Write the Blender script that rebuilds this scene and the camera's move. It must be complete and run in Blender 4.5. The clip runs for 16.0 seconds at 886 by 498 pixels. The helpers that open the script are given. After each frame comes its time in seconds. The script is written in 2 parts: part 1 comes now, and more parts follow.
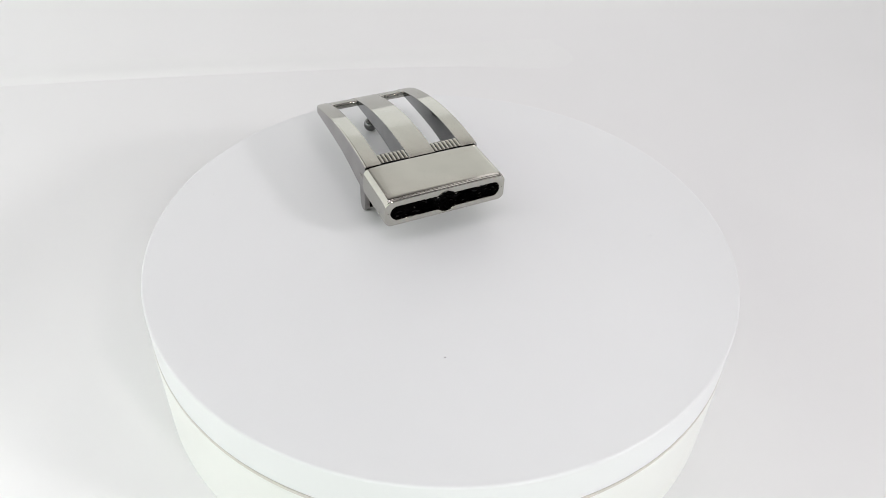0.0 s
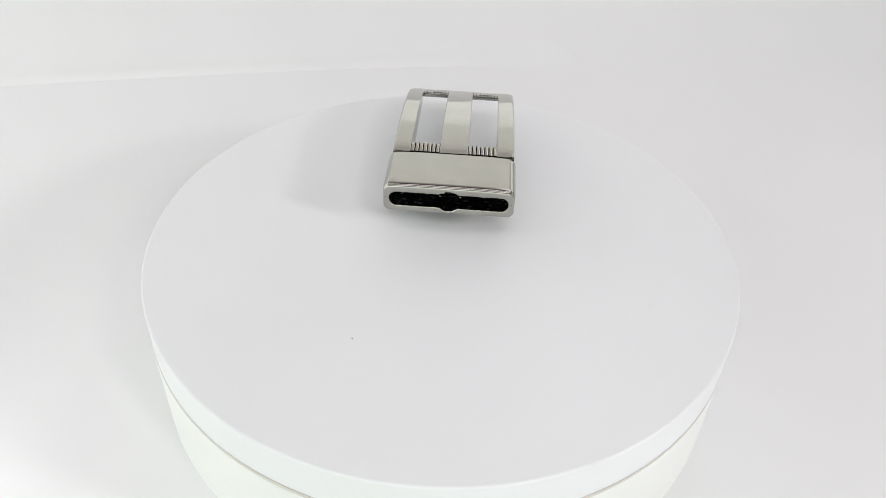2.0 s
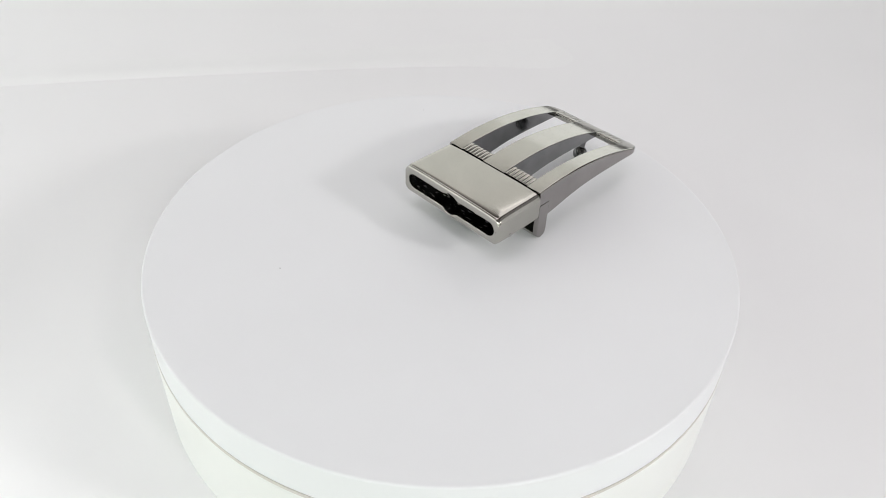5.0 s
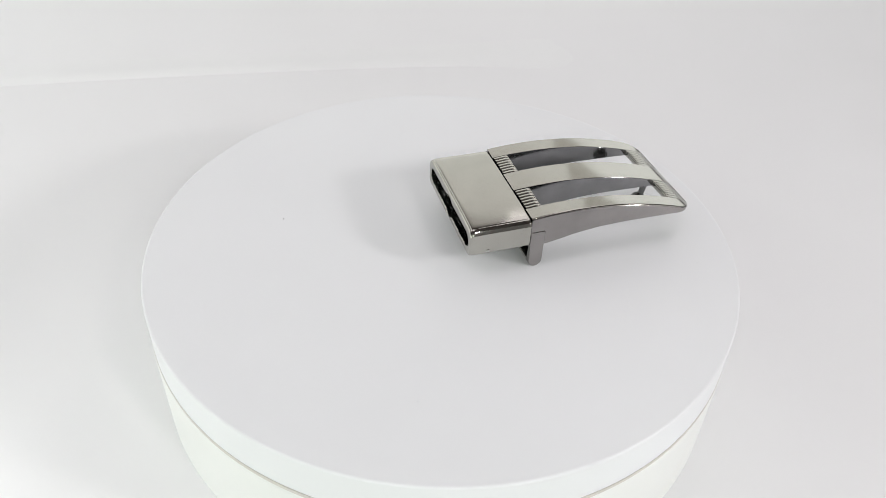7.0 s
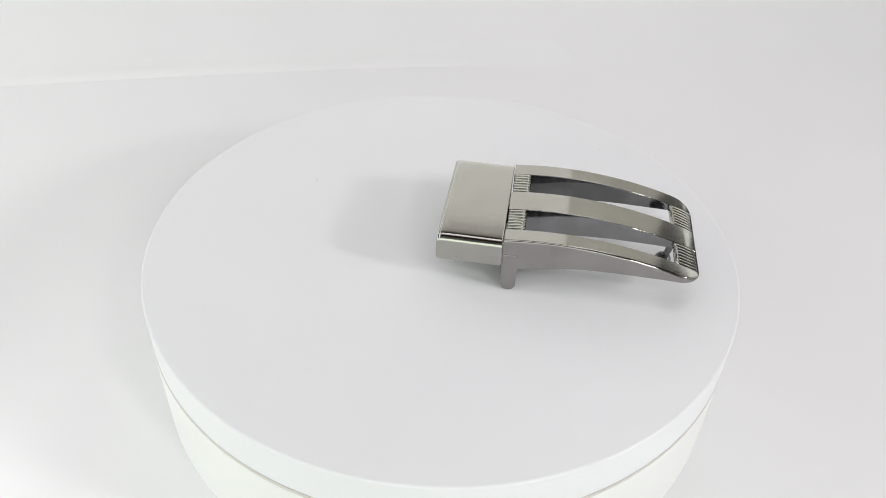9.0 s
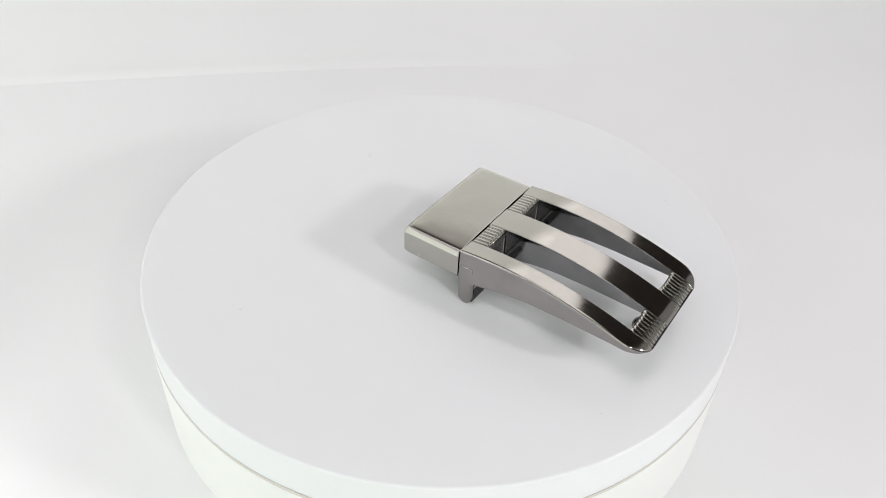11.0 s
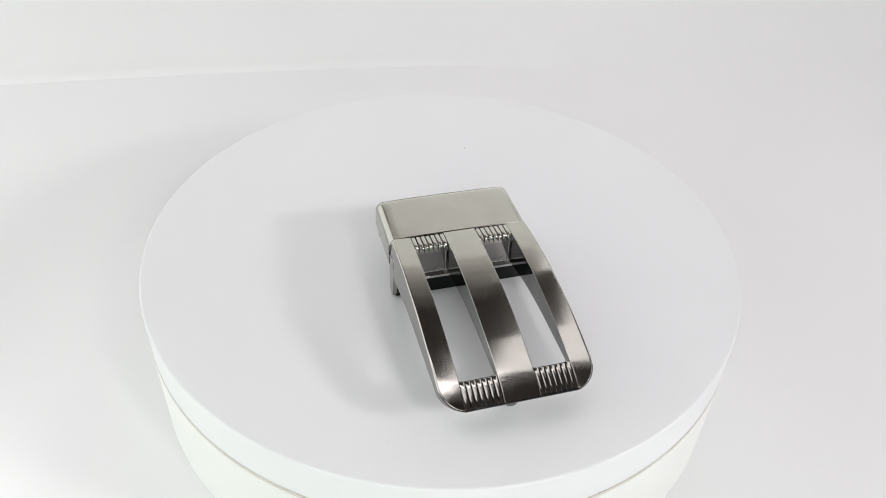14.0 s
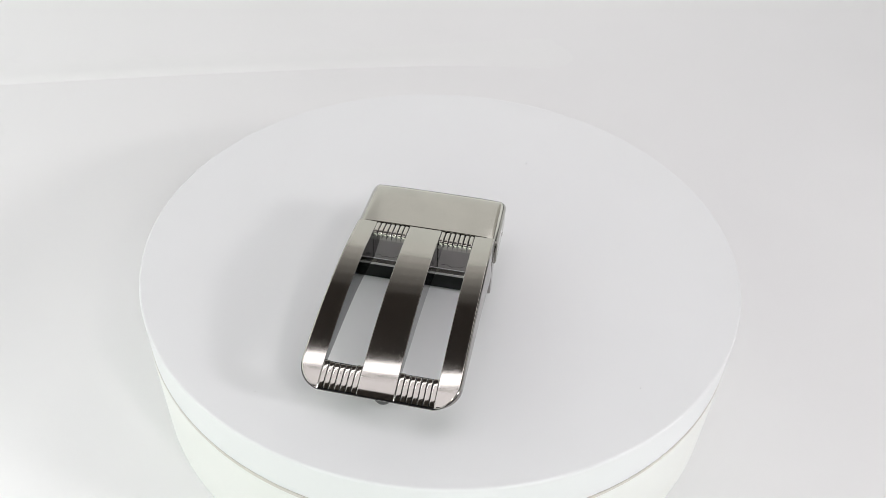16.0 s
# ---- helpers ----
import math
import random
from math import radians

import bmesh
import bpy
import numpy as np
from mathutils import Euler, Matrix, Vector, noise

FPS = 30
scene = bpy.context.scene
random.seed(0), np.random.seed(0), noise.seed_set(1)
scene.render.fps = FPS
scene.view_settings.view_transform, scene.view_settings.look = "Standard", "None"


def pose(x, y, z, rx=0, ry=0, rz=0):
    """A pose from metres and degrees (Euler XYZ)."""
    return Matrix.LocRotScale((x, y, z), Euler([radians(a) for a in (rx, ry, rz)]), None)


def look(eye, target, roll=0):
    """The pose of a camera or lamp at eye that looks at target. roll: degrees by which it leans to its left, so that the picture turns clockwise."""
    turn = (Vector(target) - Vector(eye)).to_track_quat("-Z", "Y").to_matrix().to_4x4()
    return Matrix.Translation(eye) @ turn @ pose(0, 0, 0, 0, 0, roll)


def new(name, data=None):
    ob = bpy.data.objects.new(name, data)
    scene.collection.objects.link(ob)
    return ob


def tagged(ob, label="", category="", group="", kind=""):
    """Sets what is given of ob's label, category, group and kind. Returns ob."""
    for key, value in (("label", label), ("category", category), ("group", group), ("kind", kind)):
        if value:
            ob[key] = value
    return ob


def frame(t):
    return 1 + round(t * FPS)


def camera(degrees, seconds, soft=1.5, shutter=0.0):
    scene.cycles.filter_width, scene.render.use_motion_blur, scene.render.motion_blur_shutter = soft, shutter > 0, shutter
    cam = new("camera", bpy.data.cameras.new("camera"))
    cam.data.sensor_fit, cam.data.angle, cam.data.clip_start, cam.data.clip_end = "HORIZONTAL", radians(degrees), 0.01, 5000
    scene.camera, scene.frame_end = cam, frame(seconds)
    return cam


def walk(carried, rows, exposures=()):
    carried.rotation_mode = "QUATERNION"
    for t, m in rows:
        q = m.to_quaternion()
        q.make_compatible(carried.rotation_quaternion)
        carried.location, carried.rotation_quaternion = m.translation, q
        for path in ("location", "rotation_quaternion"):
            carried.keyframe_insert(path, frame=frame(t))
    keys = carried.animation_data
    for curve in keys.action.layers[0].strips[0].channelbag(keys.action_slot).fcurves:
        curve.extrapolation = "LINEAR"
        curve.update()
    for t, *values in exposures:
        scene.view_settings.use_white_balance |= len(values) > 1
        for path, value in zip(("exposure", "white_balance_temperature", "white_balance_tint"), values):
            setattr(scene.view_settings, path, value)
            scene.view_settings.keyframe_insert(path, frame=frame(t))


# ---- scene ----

MM = 0.001

# ---- camera: on a stand over the turntable, settling forward by a millimetre in the second half ----
cam = camera(60.27, 16.0, soft=0.5)


def eye_pose(settled):
    yaw, pitch, roll = 0.064 + 0.102 * settled, 39.966 + 0.024 * settled, 2.427 + 0.132 * settled
    eye = Vector((-0.0003 * settled, -0.20676 + 0.0011 * settled, 0.16696 - 0.00073 * settled))
    aim = Vector((math.sin(radians(yaw)) * math.cos(radians(pitch)), math.cos(radians(yaw)) * math.cos(radians(pitch)), -math.sin(radians(pitch))))
    return look(eye, eye + aim, roll)


walk(cam, [(t, eye_pose(settled)) for t, settled in ((0.0, 0.0), (8.5, 0.0), (10.0, 0.2), (11.5, 0.5), (13.0, 0.8), (14.2, 1.0), (16.0, 1.0))], [(0.0, 0.44), (3.5, 0.42), (7.0, 0.41), (12.0, 0.47), (16.0, 0.43)])

# ---- light: photo tent with lamps at the right, overhead and towards the back ----
world = bpy.data.worlds.new("room_light")
world.use_nodes = True
world.node_tree.nodes["Background"].inputs["Color"].default_value = (0.9, 0.95, 1.0, 1)
world.node_tree.nodes["Background"].inputs["Strength"].default_value = 0.12
scene.world = world


def area_lamp(name, eye, target, size_x, size_y, glow, colour):
    """A flat lamp; glow is the brightness of its face, so that its power follows its size."""
    data = bpy.data.lights.new(name, "AREA")
    data.shape, data.size, data.size_y, data.color = "RECTANGLE", size_x, size_y, colour
    data.energy = glow * math.pi * size_x * size_y
    ob = new(name, data)
    ob.matrix_world = look(Vector(eye), Vector(target))
    return tagged(ob, kind="structure")


area_lamp("key_lamp", (0.87, -0.355, 0.46), (0, 0, 0.01), 0.10, 0.10, 84.0, (1.0, 0.98, 0.99))
area_lamp("left_panel", (-0.43, 0.0, 0.20), (0, 0.0, 0.20), 0.80, 0.44, 0.52, (0.95, 1.0, 0.955))
area_lamp("right_panel", (0.44, -0.12, 0.20), (0, -0.12, 0.20), 0.60, 0.44, 0.18, (1.0, 0.97, 0.98))
for x0, x1, z0, z1, glow in ((-0.45, 0.17, 0.26, 0.375, 0.65), (-0.10, 0.17, 0.375, 0.487, 0.63), (-0.18, -0.10, 0.375, 0.487, 0.43), (-0.45, -0.18, 0.375, 0.487, 0.26)):
    area_lamp("back_panel", ((x0 + x1) / 2, 0.51, (z0 + z1) / 2), ((x0 + x1) / 2, 0.0, (z0 + z1) / 2), x1 - x0, z1 - z0, glow, (0.99, 1.0, 0.965) if z0 < 0.3 else (1.0, 0.985, 0.955))
area_lamp("back_strip", (0.08, 0.51, 0.15), (0.08, 0.0, 0.15), 1.06, 0.22, 0.83, (0.98, 1.0, 0.985))
area_lamp("front_panel", (-0.13, -0.44, 0.10), (-0.13, 0.0, 0.10), 0.58, 0.26, 1.3, (0.91, 1.0, 0.89))
# Added fill, no known source: lifts the shadow in front of the clamp.
area_lamp("front_fill", (0.27, -0.40, 0.42), (0, 0, 0), 0.06, 0.06, 42.0, (1.0, 0.985, 0.98))
# Added overhead fill at the left, outside all reflections; brightens the table in the slots.
area_lamp("top_panel", (-0.345, -0.02, 0.455), (-0.345, -0.02, 0), 0.20, 0.44, 0.6, (1.0, 0.97, 0.985))
area_lamp("top_bar", (-0.06, -0.016, 0.455), (-0.06, -0.016, 0), 0.36, 0.030, 2.9, (1.0, 0.945, 1.0))
area_lamp("top_panel", (-0.06, -0.122, 0.455), (-0.06, -0.122, 0), 0.36, 0.165, 1.05, (1.0, 0.945, 1.0))
for x0, x1, y0, y1, glow in ((0.112, 0.215, -0.006, 0.09, 1.12), (0.132, 0.268, 0.09, 0.17, 1.09), (0.13, 0.288, 0.17, 0.32, 1.06), (0.088, 0.318, 0.32, 0.50, 1.03)):
    area_lamp("top_panel", ((x0 + x1) / 2, (y0 + y1) / 2, 0.455), ((x0 + x1) / 2, (y0 + y1) / 2, 0), x1 - x0, y1 - y0, glow, (1.0, 0.953, 0.975))
# Added unseen strips that fade the back's glow into the dark roof.
for depth, glow in ((0.485, 0.44), (0.435, 0.31), (0.385, 0.20), (0.335, 0.12), (0.285, 0.05)):
    area_lamp("roof_fade_strip", (-0.17, depth, 0.49), (-0.17, depth, 0), 0.52, 0.05, glow, (1.0, 0.96, 0.93))
# Added dim panel, unseen: lightens what the metal reflects at the right.
area_lamp("back_corner_fill", (0.315, 0.51, 0.3735), (0.315, 0.0, 0.3735), 0.29, 0.227, 0.36, (1.0, 0.98, 0.90))
# Added small lamp out of view that makes the floor's bright pool at lower left.
area_lamp("floor_pool_fill", (-0.185, -0.088, -0.026), (-0.14, -0.068, -0.05), 0.035, 0.015, 5.5, (0.97, 1.0, 0.97))


# ---- materials ----
def material(name):
    m = bpy.data.materials.new(name)
    m.use_nodes = True
    nodes, links = m.node_tree.nodes, m.node_tree.links
    return m, nodes, links, nodes["Principled BSDF"]


def noise_tex(nodes, links, scale, detail=4, stretch=(1, 1, 1), coords="Object"):
    tc, mp, tx = nodes.new("ShaderNodeTexCoord"), nodes.new("ShaderNodeMapping"), nodes.new("ShaderNodeTexNoise")
    mp.inputs["Scale"].default_value = stretch
    tx.inputs["Scale"].default_value, tx.inputs["Detail"].default_value = scale, detail
    links.new(tc.outputs[coords], mp.inputs["Vector"])
    links.new(mp.outputs["Vector"], tx.inputs["Vector"])
    return tx


def ranged(nodes, links, source, low, high):
    r = nodes.new("ShaderNodeMapRange")
    r.inputs["From Min"].default_value, r.inputs["From Max"].default_value = 0.3, 0.7
    r.inputs["To Min"].default_value, r.inputs["To Max"].default_value = low, high
    links.new(source.outputs["Fac"], r.inputs["Value"])
    return r


def mixed(nodes, links, source, dark, light):
    r = nodes.new("ShaderNodeValToRGB")
    r.color_ramp.elements[0].position, r.color_ramp.elements[1].position = 0.3, 0.7
    r.color_ramp.elements[0].color, r.color_ramp.elements[1].color = (*dark, 1), (*light, 1)
    links.new(source.outputs["Fac"], r.inputs["Fac"])
    return r


def metal(name, dark, light, rough_low, rough_high, brush=0.0, stretch=(1, 1, 1), grain=0.0):
    """Nickel-plated zinc: soft blotches, fine brushing along one way."""
    m, nodes, links, b = material(name)
    b.inputs["Metallic"].default_value = 1.0
    blotch = noise_tex(nodes, links, 90, 3)
    links.new(mixed(nodes, links, blotch, dark, light).outputs["Color"], b.inputs["Base Color"])
    fine = noise_tex(nodes, links, 900, 1.0, stretch)
    links.new(ranged(nodes, links, fine, rough_low, rough_high).outputs["Result"], b.inputs["Roughness"])
    if grain:
        axis, turn = nodes.new("ShaderNodeCombineXYZ"), nodes.new("ShaderNodeVectorTransform")
        axis.inputs["Y"].default_value = 1.0
        turn.vector_type, turn.convert_from, turn.convert_to = "VECTOR", "OBJECT", "WORLD"
        links.new(axis.outputs["Vector"], turn.inputs["Vector"])
        links.new(turn.outputs["Vector"], b.inputs["Tangent"])
        b.inputs["Anisotropic"].default_value, b.inputs["Anisotropic Rotation"].default_value = grain, 0.25
    if brush:
        bump = nodes.new("ShaderNodeBump")
        bump.inputs["Strength"].default_value, bump.inputs["Distance"].default_value = brush, 0.00002
        links.new(fine.outputs["Fac"], bump.inputs["Height"])
        links.new(bump.outputs["Normal"], b.inputs["Normal"])
    return m


NICKEL = metal("brushed_nickel", (0.422, 0.414, 0.378), (0.460, 0.451, 0.412), 0.085, 0.12, 0.03, (5, 0.1, 0.1), 0.62)
POLISHED = metal("polished_nickel", (0.46, 0.45, 0.435), (0.52, 0.51, 0.495), 0.07, 0.14)
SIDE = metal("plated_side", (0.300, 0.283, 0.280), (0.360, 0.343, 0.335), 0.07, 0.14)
# Same plating, with the slots' dark reflections put into a darker colour.
INNER = metal("shaded_slot_wall", (0.20, 0.20, 0.205), (0.28, 0.278, 0.283), 0.06, 0.14)
STUD = metal("dark_polished_stud", (0.13, 0.13, 0.13), (0.17, 0.17, 0.17), 0.06, 0.12)
GUNMETAL = metal("dark_gunmetal", (0.020, 0.022, 0.021), (0.040, 0.042, 0.041), 0.08, 0.16)
ROUGH_CAST = metal("rough_nickel_casting", (0.20, 0.20, 0.19), (0.52, 0.51, 0.48), 0.15, 0.4, 0.9, (1, 1, 1.6))
ROUGH_CAST.node_tree.nodes["Bump"].inputs["Distance"].default_value = 0.0004
BLACKENED = metal("blackened_steel", (0.015, 0.015, 0.017), (0.038, 0.038, 0.041), 0.3, 0.5)
# The slot's shade is put into the dark tone, its glints into the light.
SLOT_SHADE = metal("black_slot_shade", (0.012, 0.013, 0.013), (0.20, 0.20, 0.20), 0.10, 0.3, 1.0, (0.5, 1, 1.6))
SLOT_SHADE.node_tree.nodes["Bump"].inputs["Distance"].default_value = 0.0006


def paint(name, dark, light, rough, scale, bump_scale, bump_strength, distance=0.0001):
    m, nodes, links, b = material(name)
    blotch = noise_tex(nodes, links, scale, 3)
    links.new(mixed(nodes, links, blotch, dark, light).outputs["Color"], b.inputs["Base Color"])
    grain = noise_tex(nodes, links, bump_scale, 3)
    links.new(ranged(nodes, links, grain, rough - 0.05, rough + 0.05).outputs["Result"], b.inputs["Roughness"])
    bump = nodes.new("ShaderNodeBump")
    bump.inputs["Strength"].default_value, bump.inputs["Distance"].default_value = bump_strength, distance
    links.new(grain.outputs["Fac"], bump.inputs["Height"])
    links.new(bump.outputs["Normal"], b.inputs["Normal"])
    return m


PLATTER = paint("white_satin_plastic", (0.782, 0.791, 0.807), (0.802, 0.811, 0.827), 0.37, 14, 1400, 0.05, 0.00002)
CASING = paint("white_moulded_plastic", (0.80, 0.81, 0.79), (0.83, 0.84, 0.82), 0.38, 18, 1100, 0.08, 0.00003)
PAPER = paint("white_backdrop_paper", (0.80, 0.80, 0.81), (0.83, 0.83, 0.84), 0.75, 5, 500, 0.1)
# A touch whiter than the sweep: the fold's brightness put into the colour.
FOLD_PAPER = paint("bright_fold_paper", (0.805, 0.808, 0.815), (0.835, 0.838, 0.845), 0.6, 5, 500, 0.1)
TENT = paint("white_tent_fabric", (0.78, 0.78, 0.78), (0.82, 0.82, 0.82), 0.8, 6, 800, 0.2)
ROOF = paint("dark_grey_tent_roof", (0.018, 0.011, 0.009), (0.024, 0.015, 0.012), 0.8, 6, 800, 0.2)
GREY_TENT = paint("grey_tent_fabric", (0.13, 0.125, 0.12), (0.16, 0.155, 0.15), 0.8, 6, 800, 0.2)
# Duller than the casing: the shade in the gap put into a colour.
GAP = paint("shaded_gap", (0.60, 0.57, 0.54), (0.66, 0.63, 0.60), 0.6, 30, 600, 0.1)
DUST = paint("dark_dust", (0.03, 0.03, 0.03), (0.06, 0.055, 0.05), 0.9, 300, 900, 0.2)


# ---- mesh helpers ----
def part(name, bm, mat, parent=None, label="", smooth=True, crisp=False):
    """Links a bmesh as one mesh object under a thing or part."""
    bmesh.ops.recalc_face_normals(bm, faces=bm.faces)
    me = bpy.data.meshes.new(name)
    for e in bm.edges if crisp else ():
        if len(e.link_faces) == 2 and e.calc_face_angle() > radians(34):
            e.smooth = False
    for f in bm.faces:
        f.smooth = smooth
    bm.to_mesh(me)
    bm.free()
    me.materials.append(mat)
    ob = new(name, me)
    if parent:
        ob.parent = parent
    if label:
        tagged(ob, label=label)
    return ob


def bevel(ob, width, segments=3, angle=38):
    mod = ob.modifiers.new("rounded_edges", "BEVEL")
    mod.width, mod.segments, mod.limit_method, mod.angle_limit = width, segments, "ANGLE", radians(angle)
    mod.harden_normals = True
    return ob


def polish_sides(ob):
    """Upright outer faces are polished and darker, slot walls carry shade in their colour, the rest stays brushed."""
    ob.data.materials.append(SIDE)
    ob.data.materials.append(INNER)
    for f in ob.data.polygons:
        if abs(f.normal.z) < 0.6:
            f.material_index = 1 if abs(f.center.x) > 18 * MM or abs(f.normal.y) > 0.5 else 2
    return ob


def loft(rings, closed=True, cap_start=True, cap_end=True):
    """A skin over rings of equally many points."""
    bm = bmesh.new()
    rows = [[bm.verts.new(p) for p in ring] for ring in rings]
    n = len(rows[0])
    for a, b in zip(rows, rows[1:]):
        for i in range(n if closed else n - 1):
            j = (i + 1) % n
            bm.faces.new((a[i], a[j], b[j], b[i]))
    if cap_start:
        bm.faces.new(rows[0])
    if cap_end:
        bm.faces.new(rows[-1])
    return bm


def turned(profile, n=128):
    """A body of revolution about z from (radius, height) pairs."""
    return loft([[(r * math.cos(2 * math.pi * i / n), r * math.sin(2 * math.pi * i / n), z) for i in range(n)] for r, z in profile])


def block(x0, x1, y0, y1, z0, z1):
    bm = bmesh.new()
    bmesh.ops.create_cube(bm, size=1.0)
    for v in bm.verts:
        v.co = (x0 + (v.co.x + 0.5) * (x1 - x0), y0 + (v.co.y + 0.5) * (y1 - y0), z0 + (v.co.z + 0.5) * (z1 - z0))
    return bm


def rod(a, b, r0, r1, n=24):
    """A tapered rod from a to b."""
    a, b = Vector(a), Vector(b)
    q = (b - a).to_track_quat("Z", "Y")
    ring = lambda c, r: [c + q @ Vector((r * math.cos(2 * math.pi * i / n), r * math.sin(2 * math.pi * i / n), 0)) for i in range(n)]
    return loft([ring(a, r0 * 0.85), ring(a.lerp(b, 0.06), r0), ring(a.lerp(b, 0.94), r1), ring(b, r1 * 0.85)])


# ---- setting: paper sweep and tent ----
FLOOR_Z = -0.05


def sweep_height(x, y):
    s = (y - 0.235 - 0.2 * x) / 1.02
    z = FLOOR_Z
    fade = 1 / (1 + math.exp((x - 0.03) / 0.03))
    z += 0.16 * fade * (math.sqrt(s * s + 0.00002) + s - 0.00447 if s > -0.1 else 0.0) / 2
    rise = s - 0.02
    if rise > 0:
        z += rise * rise / (2 * 0.30)
    return z


def backdrop():
    bm = bmesh.new()
    xs = [-0.45 + 0.015 * i for i in range(94)]
    ys = [-0.45 + 0.03 * i for i in range(20)] + [0.13 + 0.002 * i for i in range(120)] + [0.37 + 0.02 * i for i in range(7)]
    grid = [[bm.verts.new((x, y, sweep_height(x, y))) for x in xs] for y in ys]
    for a, b in zip(grid, grid[1:]):
        for i in range(len(xs) - 1):
            bm.faces.new((a[i], a[i + 1], b[i + 1], b[i]))
    ob = part("backdrop", bm, PAPER)
    tagged(ob, "seamless white paper sweep under the turntable", "backdrop", kind="structure")
    sheet = ob.modifiers.new("paper_thickness", "SOLIDIFY")
    sheet.thickness, sheet.offset = 0.001, -1
    return ob


def fold_sheet():
    """An added, slightly whiter sheet on the rising part of the sweep, standing in for a brightly lit fold, with a soft
    front edge that runs off to the back.
    """
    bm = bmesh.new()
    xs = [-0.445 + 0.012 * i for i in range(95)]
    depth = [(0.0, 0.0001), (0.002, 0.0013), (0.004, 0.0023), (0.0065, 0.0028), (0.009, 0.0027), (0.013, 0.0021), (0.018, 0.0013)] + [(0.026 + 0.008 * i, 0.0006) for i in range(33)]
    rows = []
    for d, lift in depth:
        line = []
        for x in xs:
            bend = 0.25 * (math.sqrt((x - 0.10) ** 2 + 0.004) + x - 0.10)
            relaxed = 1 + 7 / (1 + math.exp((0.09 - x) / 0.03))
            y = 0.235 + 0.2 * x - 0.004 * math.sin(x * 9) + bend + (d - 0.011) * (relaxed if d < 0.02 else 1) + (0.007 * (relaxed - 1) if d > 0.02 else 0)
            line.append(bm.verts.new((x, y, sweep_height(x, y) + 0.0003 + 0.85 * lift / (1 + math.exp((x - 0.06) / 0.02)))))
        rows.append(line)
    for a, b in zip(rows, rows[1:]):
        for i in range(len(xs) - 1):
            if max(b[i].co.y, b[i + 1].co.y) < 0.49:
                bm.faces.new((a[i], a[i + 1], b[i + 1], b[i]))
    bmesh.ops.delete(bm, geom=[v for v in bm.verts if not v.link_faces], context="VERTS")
    return tagged(part("backdrop_fold_sheet", bm, FOLD_PAPER), "added white sheet standing in for the sweep's bright fold", "backdrop", kind="structure")


backdrop()
fold_sheet()
# Unseen walls: the front is added, both greys keep the metal's reflections dark.
for name, box, mat, label in (
        ("wall_left", (-0.47, -0.455, -0.46, 0.56, -0.06, 0.50), TENT, "white fabric side of the photo tent"),
        ("wall_right", (0.95, 0.965, -0.46, 0.56, -0.06, 0.50), TENT, "white fabric side of the photo tent"),
        ("wall_back", (-0.47, 0.965, 0.56, 0.575, -0.06, 0.50), GREY_TENT, "grey fabric back of the photo tent"),
        ("wall_front", (-0.47, 0.965, -0.475, -0.46, -0.06, 0.50), GREY_TENT, "grey wall added out of view to close the front"),
        ("ceiling", (-0.47, 0.965, -0.46, 0.575, 0.50, 0.515), ROOF, "dark grey roof of the photo tent")):
    ob = part(name, block(*box), mat, smooth=False)
    tagged(ob, label, "wall" if name != "ceiling" else "ceiling", kind="structure")


# ---- turntable ----
R = 0.1
turntable = tagged(new("turntable"), "round white plastic turntable standing on paper", "turntable")
turntable.location = (0, 0, FLOOR_Z)
UP = -FLOOR_Z


def build_turntable():
    top = [(0.0002, UP), (0.03, UP), (0.07, UP), (R - 0.0008, UP), (R - 0.0006, UP), (R - 0.0003, UP - 0.0001), (R - 0.0001, UP - 0.0003), (R, UP - 0.0006), (R, UP - 0.0008)]
    skirt = [(R + 0.0002, UP - 0.0138), (R + 0.0002, UP - 0.0140), (R, UP - 0.0143), (R - 0.0003, UP - 0.0144), (R - 0.0016, UP - 0.0144), (0.0002, UP - 0.0144)]
    platter = part("platter", turned(top + skirt, 256), PLATTER, turntable, "smooth white rotating disc", crisp=True)
    base = [(0.0002, UP - 0.0156), (R - 0.002, UP - 0.0156), (R - 0.0003, UP - 0.0156), (R + 0.0002, UP - 0.0158), (R + 0.0005, UP - 0.0163), (R + 0.0005, UP - 0.0165), (R + 0.0008, 0.0014), (R + 0.0008, 0.0012), (R + 0.0005, 0.0004), (R - 0.0002, 0.0), (R - 0.003, 0.0), (0.0002, 0.0)]
    part("base", turned(base, 256), CASING, turntable, "white drum casing", crisp=True)
    # Added ring flush with the drum; its tone stands in for the shaded gap.
    part("gap_ring", turned([(0.0002, UP - 0.01565), (R + 0.0003, UP - 0.01565), (R + 0.0003, UP - 0.0143), (0.0002, UP - 0.0143)], 256), GAP, turntable, "flush ring whose duller tone stands in for the gap's shade", crisp=True)
    for x, y, size in ((2.3, -56.7, 0.22), (73.2, 4.8, 0.12), (-2.6, 87.2, 0.1), (-84.6, 18.0, 0.1)):
        bm = bmesh.new()
        bmesh.ops.create_icosphere(bm, subdivisions=1, radius=size * MM)
        for v in bm.verts:
            v.co = Vector((x * MM, y * MM, UP + 0.00002)) + Vector((v.co.x * 1.3, v.co.y, v.co.z * 0.3))
        part("speck", bm, DUST, platter, "dark speck of dust")
    return platter


platter = build_turntable()

# ---- belt buckle: x across, y from clamp to free end, millimetres above the table ----
buckle = tagged(new("belt_buckle"), "brushed nickel belt buckle with two long slots", "belt buckle")


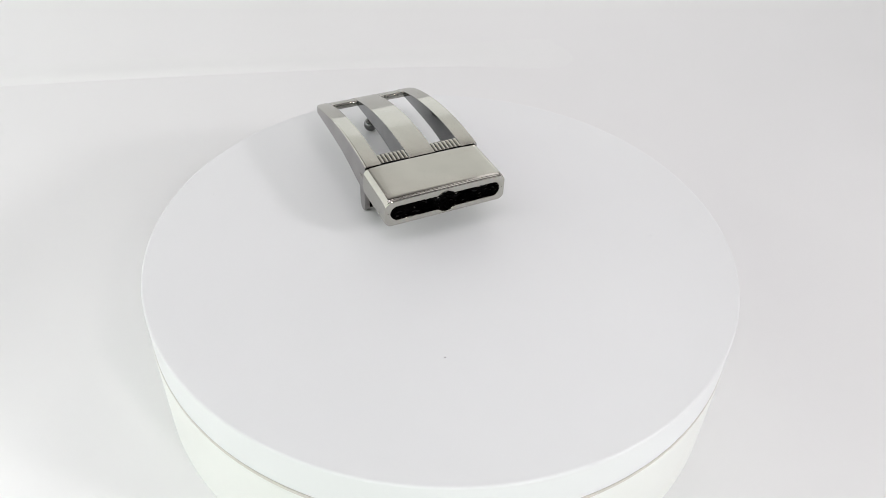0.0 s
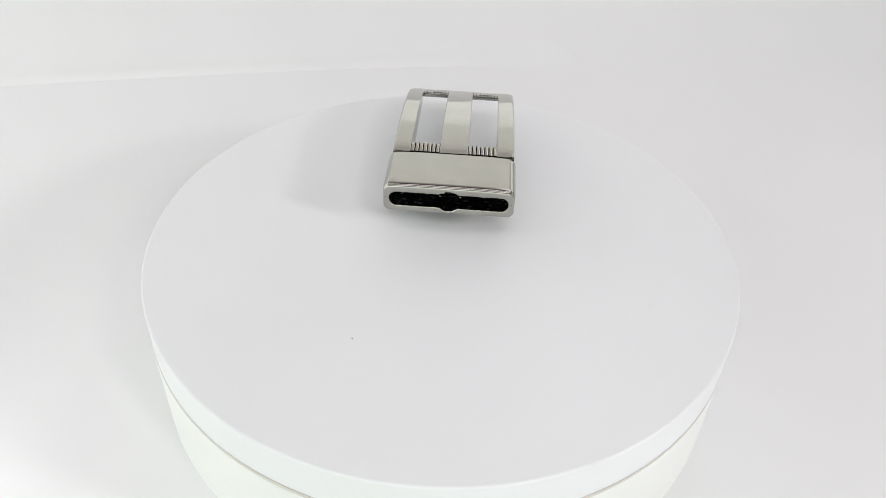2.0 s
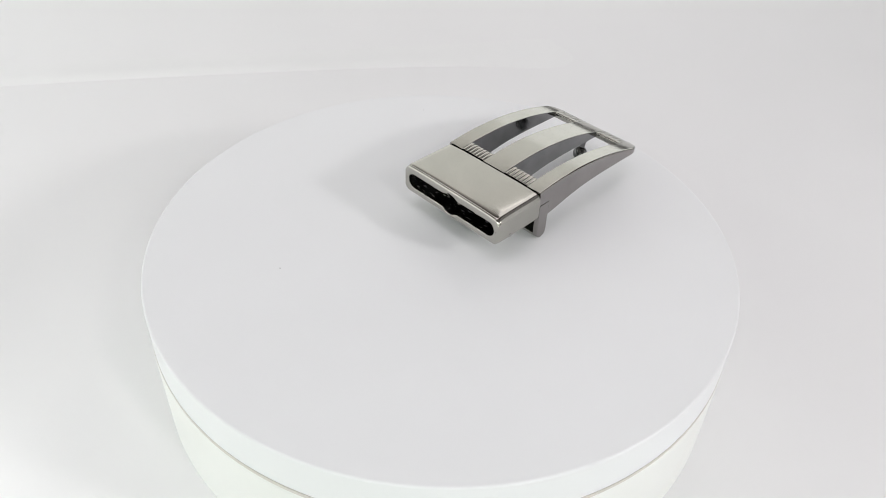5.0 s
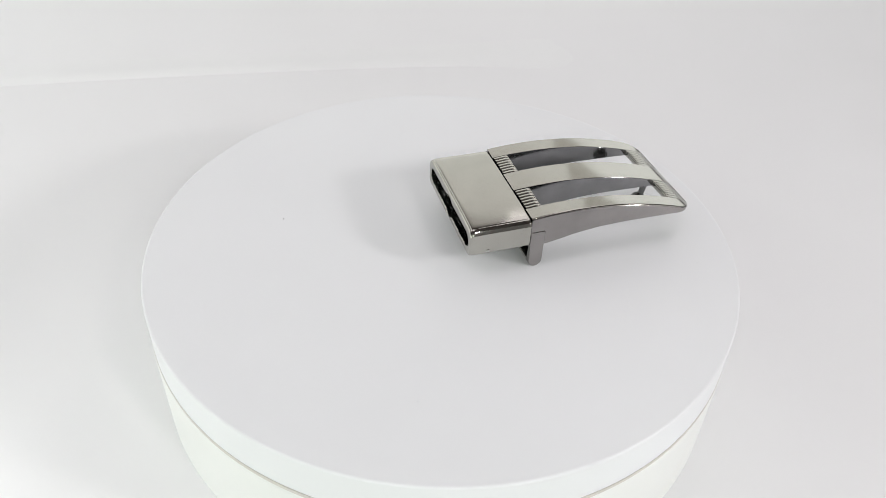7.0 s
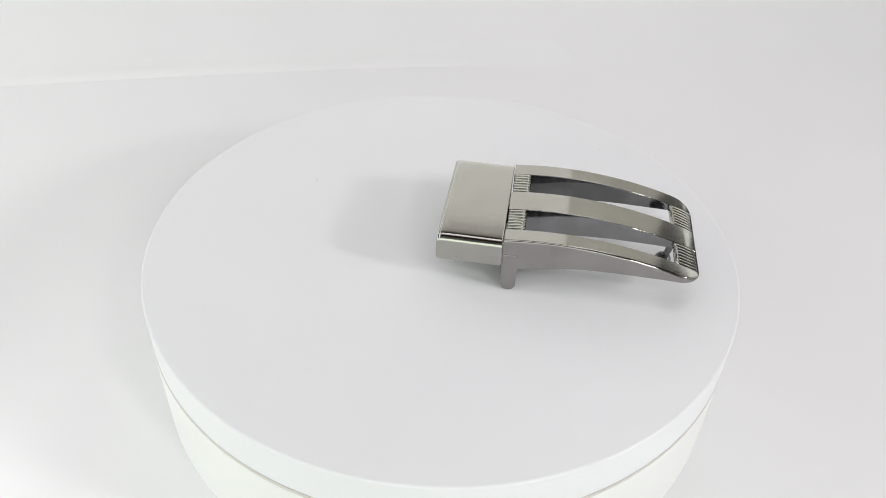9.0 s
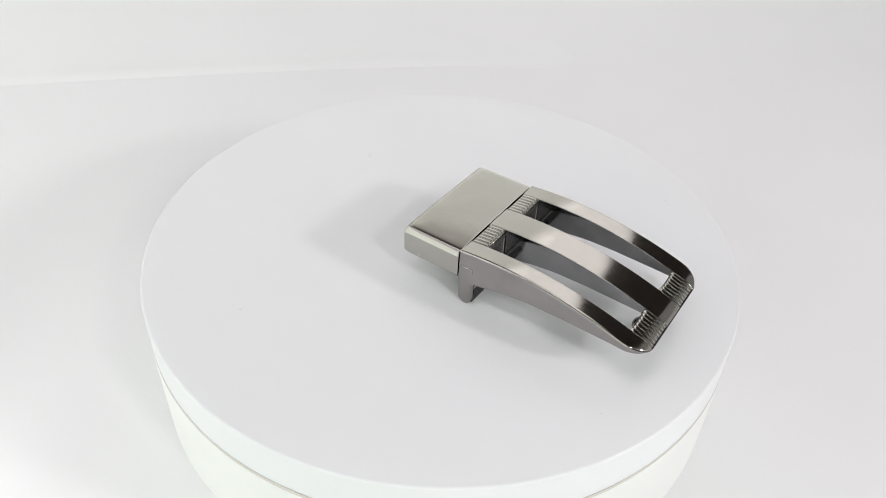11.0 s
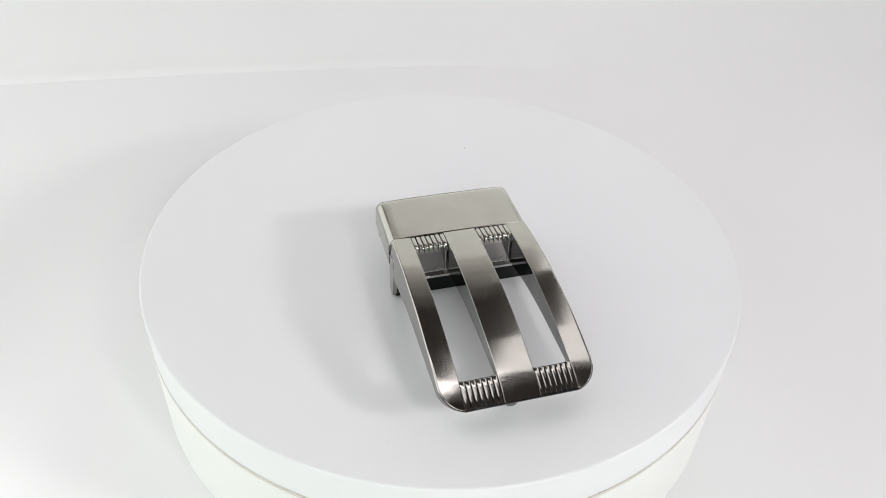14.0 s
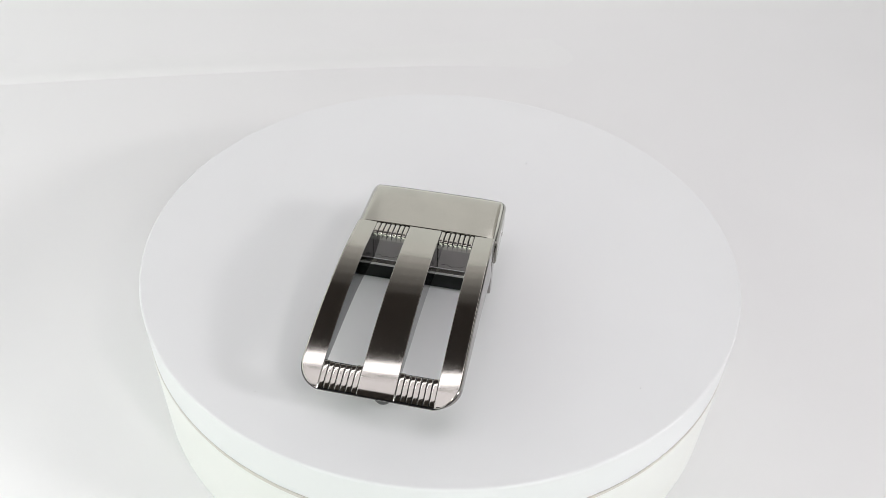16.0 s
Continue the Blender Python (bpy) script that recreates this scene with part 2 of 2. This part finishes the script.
def top_z(y):
    return 20.4 - 0.0040 * (y - 15) ** 2 - 0.04 * max(0.0, y - 57.4) ** 2


def low_z(y):
    pts = ((0, 8.7), (6, 9.0), (10, 9.7), (16, 11.0), (24, 12.0), (34, 12.3), (44, 12.1), (52, 11.9), (57, 11.5), (61.2, 10.9))
    for (a, za), (b, zb) in zip(pts, pts[1:]):
        if y <= b:
            t = (y - a) / (b - a)
            return za + (zb - za) * t
    return pts[-1][1]


def outer_x(y):
    return 21.5 if y < 54.0 else 14.2 + 7.3 * math.sqrt(max(0.0, 1 - ((y - 54.0) / 7.2) ** 2))


def sweep_bar(left, right, ys, top, low):
    """A plain bar along y with edges left(y), right(y), top(y) and low(y)."""
    return loft([[(left(y) * MM, y * MM, low(y) * MM), (left(y) * MM, y * MM, top(y) * MM), (right(y) * MM, y * MM, top(y) * MM), (right(y) * MM, y * MM, low(y) * MM)] for y in ys])


def rolled_bar(left, right, ys, round_left, round_right, dish=0.0, flare=0.0):
    """A cast bar along y: its flat top rolls over rounded shoulders into the sides; its foot is wider on the right by flare."""
    rings = []
    for y in ys:
        a, b, top, low = left(y), right(y), top_z(y), low_z(y)
        way = 1 if b > a else -1
        wide, deep = abs(b - a), top - low
        rl, rr = min(round_left, 0.3 * wide, 0.4 * deep), min(round_right, 0.45 * wide, 0.4 * deep)
        za, zb = top - dish, top + dish
        pts = [(0.0, low + 0.25), (0.0, za - rl)]
        pts += [(rl - rl * math.cos(radians(k)), za - rl + rl * math.sin(radians(k))) for k in (22.5, 45, 67.5, 90)]
        pts += [(wide - rr + rr * math.sin(radians(k)), zb - rr + rr * math.cos(radians(k))) for k in (0, 18, 36, 54, 72, 90)]
        spread = flare * min(1.0, deep / 9)
        pts += [(wide + spread, low + 0.25), (wide + spread - 0.25, low), (0.25, low)]
        rings.append([((a + way * d) * MM, y * MM, z * MM) for d, z in pts])
    return loft(rings)


def soft_normals(ob):
    mod = ob.modifiers.new("soft_normals", "WEIGHTED_NORMAL")
    mod.keep_sharp = True
    return ob


def rail_bar(sign):
    ys = [0.15, 3, 6] + [6 + 2.38 * i for i in range(1, 21)] + [54.6, 55.6, 56.6, 57.5, 58.4, 59.2, 59.9, 60.4, 60.8, 61.0]
    inner, outer = (lambda y: min(15.35, outer_x(y) - 0.25) * sign), (lambda y: outer_x(y) * sign)
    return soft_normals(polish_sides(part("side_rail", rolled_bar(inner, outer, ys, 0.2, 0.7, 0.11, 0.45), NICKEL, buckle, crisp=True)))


def build_frame():
    rail_bar(1)
    rail_bar(-1)
    ys = [0.15, 3, 6] + [6 + 2.38 * i for i in range(1, 21)] + [55, 57, 57.8, 58.6, 59.4, 60.2, 60.95]
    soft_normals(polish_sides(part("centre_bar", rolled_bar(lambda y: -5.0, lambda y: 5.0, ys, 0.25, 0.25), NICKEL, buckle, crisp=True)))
    for side in (1, -1):
        for y0, y1, low0 in ((0.5, 5.7, 9.3), (53.9, 60.8, None)):
            ys = [y0 + (y1 - y0) * i / 5 for i in range(6)]
            low = (lambda y: 9.3) if low0 else low_z
            a, b = side * 4.9, side * 15.45
            piece = part("cross_piece", sweep_bar(lambda y: a, lambda y: b, ys, lambda y: top_z(y) - 0.95, low), SIDE if low0 else ROUGH_CAST, buckle)
            bevel(piece, 0.3 * MM, 2)
            bed = sweep_bar(lambda y: a, lambda y: b, [y + (0.05 if low0 else -0.1) for y in ys], lambda y: top_z(y) - (0.5 if low0 else 0.27), lambda y: top_z(y) - 1.0)
            part("groove_bed", bed, BLACKENED, piece, "dark recess between the ribs")
            for k in range(7):
                c = side * (5.75 + 1.49 * k)
                blacken_flanks(part("rib", rib(c, y0, y1, low0 is None, (0.26, 0.08, 0.02, 0.0, 0.02, 0.08, 0.26)[k]), NICKEL, piece, crisp=True))
            if low0:
                zigzag_reflection(piece, side)


def blacken_flanks(ob):
    """The flanks of a rib are black, its crown stays bright."""
    ob.data.materials.append(BLACKENED)
    for f in ob.data.polygons:
        if abs(f.normal.x) > 0.9:
            f.material_index = 1
    return ob


def zigzag_reflection(piece, side):
    """A ragged dark strip low on the wall under the ribs, standing in for a reflection."""
    rng = random.Random(20 + side)
    rings, x, z = [], 6.2, 10.7
    while x < 14.2:
        rings.append([(side * x * MM, y * MM, (z + dz) * MM) for y, dz in ((5.66, -0.09), (5.78, 0.0), (5.66, 0.09))])
        x, z = x + rng.uniform(0.15, 0.75), min(11.5, max(10.3, z + rng.uniform(-0.45, 0.5)))
    part("reflection_line", loft(rings), BLACKENED, piece, "ragged dark line standing in for a reflection")


def build_lip():
    """The thin lip that runs round the free end under the ribs."""
    path = [(outer_x(y), y) for y in (55.6, 56.6, 57.5, 58.4, 59.2, 59.9, 60.4, 60.8, 61.0, 61.1)] + [(x, 61.1) for x in (12.5, 10, 5, 0)]
    path += [(-x, y) for x, y in reversed(path[:-1])]
    rings, seam = [], []
    for i, (x, y) in enumerate(path):
        (xa, ya), (xb, yb) = path[max(0, i - 1)], path[min(len(path) - 1, i + 1)]
        n = Vector((yb - ya, xa - xb, 0)).normalized()
        inward = n if n.dot(Vector((-x, 30 - y, 0))) > 0 else -n
        top = top_z(y) - 0.22
        low = top - 0.38
        grown = min(1.0, min(i, len(path) - 1 - i) / 3)
        shape = ((0.9, top), (0.1, top), (0.1 - 0.16 * grown, top - 0.05), (0.1 - 0.2 * grown, top - 0.16), (0.1 - 0.1 * grown, low + 0.06), (0.2, low), (0.9, low))
        rings.append([((x + inward.x * d) * MM, (y + inward.y * d) * MM, z * MM) for d, z in shape])
        proud = 0.1 - 0.15 * grown
        seam.append([((x + inward.x * d) * MM, (y + inward.y * d) * MM, z * MM) for d, z in ((0.9, top - 0.05), (proud, top - 0.05), (proud, top + 0.13), (0.9, top + 0.13))])
    lip = part("end_lip", loft(rings), SIDE, buckle, crisp=True)
    # Thin black strip along the top of the lip.
    part("seam", loft(seam), BLACKENED, lip, "dark strip above the lip", crisp=True)


def rib(c, y0, y1, free_end, reach=0.0):
    """A rib with a rolled nose towards the slot: flat-topped at the free end, half-round at the joint."""
    if free_end:
        ys = [y0 - 0.4 - reach, y0 - 0.32 - reach, y0 - 0.1 - reach, y0 + 0.3 - reach, y0 + 0.85] + [y0 + 1.6 + (y1 - y0 - 1.65) * i / 7 for i in range(8)]
        drop = [0.95, 0.6, 0.32, 0.12, 0.02] + [0.0] * 7 + [0.05]
    else:
        ys = [y0, y0 + 1.2, y0 + 2.4, y0 + 3.6, y1 - 0.8, y1 - 0.2, y1 + 0.15, y1 + 0.35, y1 + 0.4]
        drop = [0, 0, 0, 0, 0.02, 0.15, 0.45, 0.9, 1.5]
    rings = []
    for y, d in zip(ys, drop):
        z = top_z(y) - 0.06 - d
        if free_end:
            half, shape = 0.66, ((0.67, -0.45), (0.665, -0.13), (0.62, -0.045), (0.48, -0.005), (0.2, 0.0), (-0.2, 0.0), (-0.48, -0.005), (-0.62, -0.045), (-0.665, -0.13), (-0.67, -0.45))
        else:
            half, shape = 0.63, ((0.63, -0.45), (0.62, -0.2), (0.53, -0.06), (0.3, 0.0), (-0.3, 0.0), (-0.53, -0.06), (-0.62, -0.2), (-0.63, -0.45))
        ring = [((c + dx) * MM, y * MM, (z + dz) * MM) for dx, dz in shape]
        rings.append(ring + [((c - half) * MM, y * MM, (z - 1.2) * MM), ((c + half) * MM, y * MM, (z - 1.2) * MM)])
    return loft(rings)


def rounded_rect(hx, hz, r, y, cz, notch=0.0, cut=0.0):
    """Points of a rounded rectangle in the plane y, its middle widened to a circle of radius notch; cut flattens the corners towards chamfers."""
    pts = []
    for cx, cy, a0 in ((hx - r, hz - r, 0), (-hx + r, hz - r, 90), (-hx + r, -hz + r, 180), (hx - r, -hz + r, 270)):
        for i in range(9):
            a = radians(a0 + 90 * i / 8)
            u = i / 8
            straight = (math.cos(radians(a0)) * (1 - u) + math.cos(radians(a0 + 90)) * u, math.sin(radians(a0)) * (1 - u) + math.sin(radians(a0 + 90)) * u)
            pts.append((cx + r * (math.cos(a) * (1 - cut) + straight[0] * cut), cy + r * (math.sin(a) * (1 - cut) + straight[1] * cut)))
        n = 48 if a0 in (0, 180) else 3
        x, z = pts[-1]
        far = {0: (-hx + r, hz), 90: (-hx, -hz + r), 180: (hx - r, -hz), 270: (hx, hz - r)}[a0]
        for i in range(1, n):
            pts.append((x + (far[0] - x) * i / n, z + (far[1] - z) * i / n))
    out = []
    for x, z in pts:
        if notch and abs(x) < notch and abs(z) > 0.5 * hz:
            z = math.copysign(max(abs(z), math.sqrt(notch * notch - x * x)), z)
        out.append((x * MM, y * MM, (cz + z) * MM))
    return out


def build_clamp():
    cz = 13.85
    def outer(y, inset):
        """The outline at y, its top falling off softly towards the sides and the open end."""
        ring = []
        for x, yy, z in rounded_rect(22.3 - 0.35 * inset, 5.55 - inset, 1.8 - 0.3 * inset, y, cz, 0.0, 0.5):
            fall = 0.38 * (max(0.0, abs(x) / MM - 8.0) / 14) ** 2 + 0.18 * (max(0.0, abs(x) / MM - 18.3) / 3.85) ** 2 + 0.14 * (max(0.0, -y - 15.5) / 5) ** 2
            ring.append((x, yy, z - fall * MM * min(1.0, max(0.0, (z / MM - cz) / 3))))
        return ring
    rings = [outer(-0.15, 0.9), outer(-0.15, 0.22), outer(-0.22, 0.08), outer(-0.4, 0.0), outer(-0.6, 0.0), outer(-6, 0), outer(-12, 0), outer(-15.5, 0), outer(-17, 0), outer(-18.4, 0), outer(-19.0, 0.01), outer(-19.5, 0.06), outer(-19.85, 0.14),
             outer(-19.95, 0.24), outer(-20.1, 0.26), outer(-20.2, 0.22), outer(-20.5, 0.32), outer(-20.7, 0.55), outer(-20.8, 0.9)]
    slot = lambda y, grow: rounded_rect(20.3 + grow, 2.75 + grow, 2.7 + grow, y, 13.6, 4.1 + grow)
    clamp_shift = -0.2 * MM
    # The lip's points are jittered to imitate jagged glints.
    glint = random.Random(11)
    ragged = [(x, y - glint.uniform(0, 0.4) * MM, z + (glint.uniform(-0.15, 0.08) if z > cz * MM and abs(x) < 12 * MM else 0) * MM) for x, y, z in slot(-20.4, 0.0)]
    rings += [slot(-20.8, 0.3), slot(-20.7, 0.1), ragged, slot(-19.2, 0.05), slot(-17.5, 0.0)]
    clamp = part("clamp", loft(rings, cap_end=False), NICKEL, buckle, "hollow brushed nickel belt clamp", crisp=True)
    edges = clamp.modifiers.new("crisp_edges", "WEIGHTED_NORMAL")
    edges.keep_sharp = True
    clamp.location.x = clamp_shift
    # Added lining whose black stands in for the shade inside the clamp.
    inner = [slot(-19.3, -0.02), slot(-18, -0.3), slot(-17.4, -0.1), slot(-16, -0.4), slot(-6, -0.5)]
    part("slot_shade_lining", loft(inner, cap_start=False), SLOT_SHADE, clamp, "black lining standing in for shade inside the clamp")
    part("screw", rod((0, -8 * MM, cz * MM), (0, -13 * MM, cz * MM), 3.0 * MM, 2.7 * MM), BLACKENED, clamp, "dark screw head")
    rng = random.Random(5)
    # Added bright slivers that imitate glints along the upper lip and the notch.
    for k in range(13):
        x, w, d = rng.uniform(-13, 13), rng.uniform(0.5, 1.9), rng.uniform(0.1, 0.32)
        if abs(x) > 4.4:
            z = 16.38
            part("glint", rod((x * MM, -20.35 * MM, (z - d * 0.5) * MM), ((x + w) * MM, -20.3 * MM, (z - d * rng.uniform(0.2, 0.8)) * MM), d * MM, d * 0.5 * MM, 6), NICKEL, clamp)
    for a in range(-60, 61, 24):
        x, z = 3.9 * math.sin(radians(a)), 13.6 + 3.9 * math.cos(radians(a))
        part("glint", rod((x * MM, -20.2 * MM, z * MM), ((x + 0.9) * MM, -20.1 * MM, (z - 0.25) * MM), 0.2 * MM, 0.1 * MM, 6), NICKEL, clamp)
    for side in (1, -1):
        for k in range(9):
            x, y = side * (5.0 + 1.7 * k + rng.uniform(-0.5, 0.5)), -rng.uniform(15.5, 19.0)
            part("tooth", rod((x * MM, y * MM, 16.5 * MM), ((x + rng.uniform(-0.6, 0.6)) * MM, y * MM, (16.0 - rng.uniform(0.1, 0.7)) * MM), 0.6 * MM, 0.25 * MM, 7), POLISHED if k % 3 == 0 else BLACKENED, clamp)
    for side in (1, -1):
        part("rivet", rod((side * 21.7 * MM, -14.5 * MM, 10.3 * MM), (side * 22.42 * MM, -14.5 * MM, 10.3 * MM), 0.75 * MM, 0.7 * MM, 16), POLISHED, clamp)
        part("seam", block(*sorted((side * 21.0 * MM, side * 21.4 * MM)), -20.83 * MM, -20.6 * MM, 13.9 * MM, 14.05 * MM), BLACKENED, clamp)
    # Added thin strips that stand in for the lit edges of the wall panels.
    for x in (5.6, -14.8):
        bevel(part("lit_edge_strip", block((x - 0.35) * MM, (x + 0.25) * MM, 5.6 * MM, 6.2 * MM, 9.2 * MM, 17.6 * MM), SIDE, buckle), 0.15 * MM, 2)
    part("pivot", rod((0, -0.6 * MM, 13.7 * MM), (0, 1.0 * MM, 13.7 * MM), 3.2 * MM, 3.2 * MM), BLACKENED, buckle, "dark swivel pin in the joint")
    return clamp


def build_keeper():
    """The belt loop under the joint, on which the buckle stands."""
    loop = part("belt_loop", block(-21.0 * MM, 21.0 * MM, 3.9 * MM, 5.1 * MM, 0.6 * MM, 6.1 * MM), GUNMETAL, buckle, "dark gunmetal belt loop standing on the table")
    bevel(part("rim", block(-20.6 * MM, 20.6 * MM, 3.3 * MM, 5.3 * MM, 6.1 * MM, 7.2 * MM), POLISHED, loop), 0.2 * MM, 2)
    bevel(loop, 0.3 * MM, 2)
    bevel(part("lower_flange", block(-20.6 * MM, 20.6 * MM, 0.8 * MM, 4.4 * MM, 0.6 * MM, 1.7 * MM), POLISHED, loop), 0.3 * MM, 2)
    for side in (1, -1):
        ring = []
        for y, z in ((0.3, 14.4), (0.3, 2.2)):
            ring.append((y, z))
        ring += [(2.7 - 2.4 * math.cos(radians(a)), 2.4 - 2.4 * math.sin(radians(a))) for a in range(15, 180, 15)]
        ring += [(5.1, 2.2), (5.1, 14.4)]
        rings = [[(side * x * MM, y * MM, z * MM) for y, z in ring] for x in (20.0, 21.95)]
        bevel(part("leg", loft(rings), SIDE, loop), 0.25 * MM, 2)


def build_prong():
    post = part("prong", rod((0, 54.6 * MM, 12.2 * MM), (0, 52.9 * MM, 3.0 * MM), 1.25 * MM, 1.0 * MM), STUD, buckle, "dark polished fixing stud with a ball end")
    bm = bmesh.new()
    bmesh.ops.create_uvsphere(bm, u_segments=24, v_segments=14, radius=2.8 * MM)
    for v in bm.verts:
        v.co += Vector((0, 52.6 * MM, 2.8 * MM))
    part("ball", bm, STUD, post)


build_frame()
build_lip()
build_clamp()
build_keeper()
build_prong()


# ---- what moves: the platter turns clockwise and carries the buckle ----
def turn_at(t):
    return -0.1186 - 14.8213 * t + 0.158343 * t * t - 0.0048030 * t ** 3


def motions():
    times = [0.5 * i for i in range(33)]
    walk(platter, [(t, pose(0, 0, 0, 0, 0, turn_at(t))) for t in times])
    seat = pose(-8.378 * MM, 20.264 * MM, 0.00002, 0, 0, 26.57)
    walk(buckle, [(t, pose(0, 0, 0, 0, 0, turn_at(t)) @ seat) for t in times])


motions()
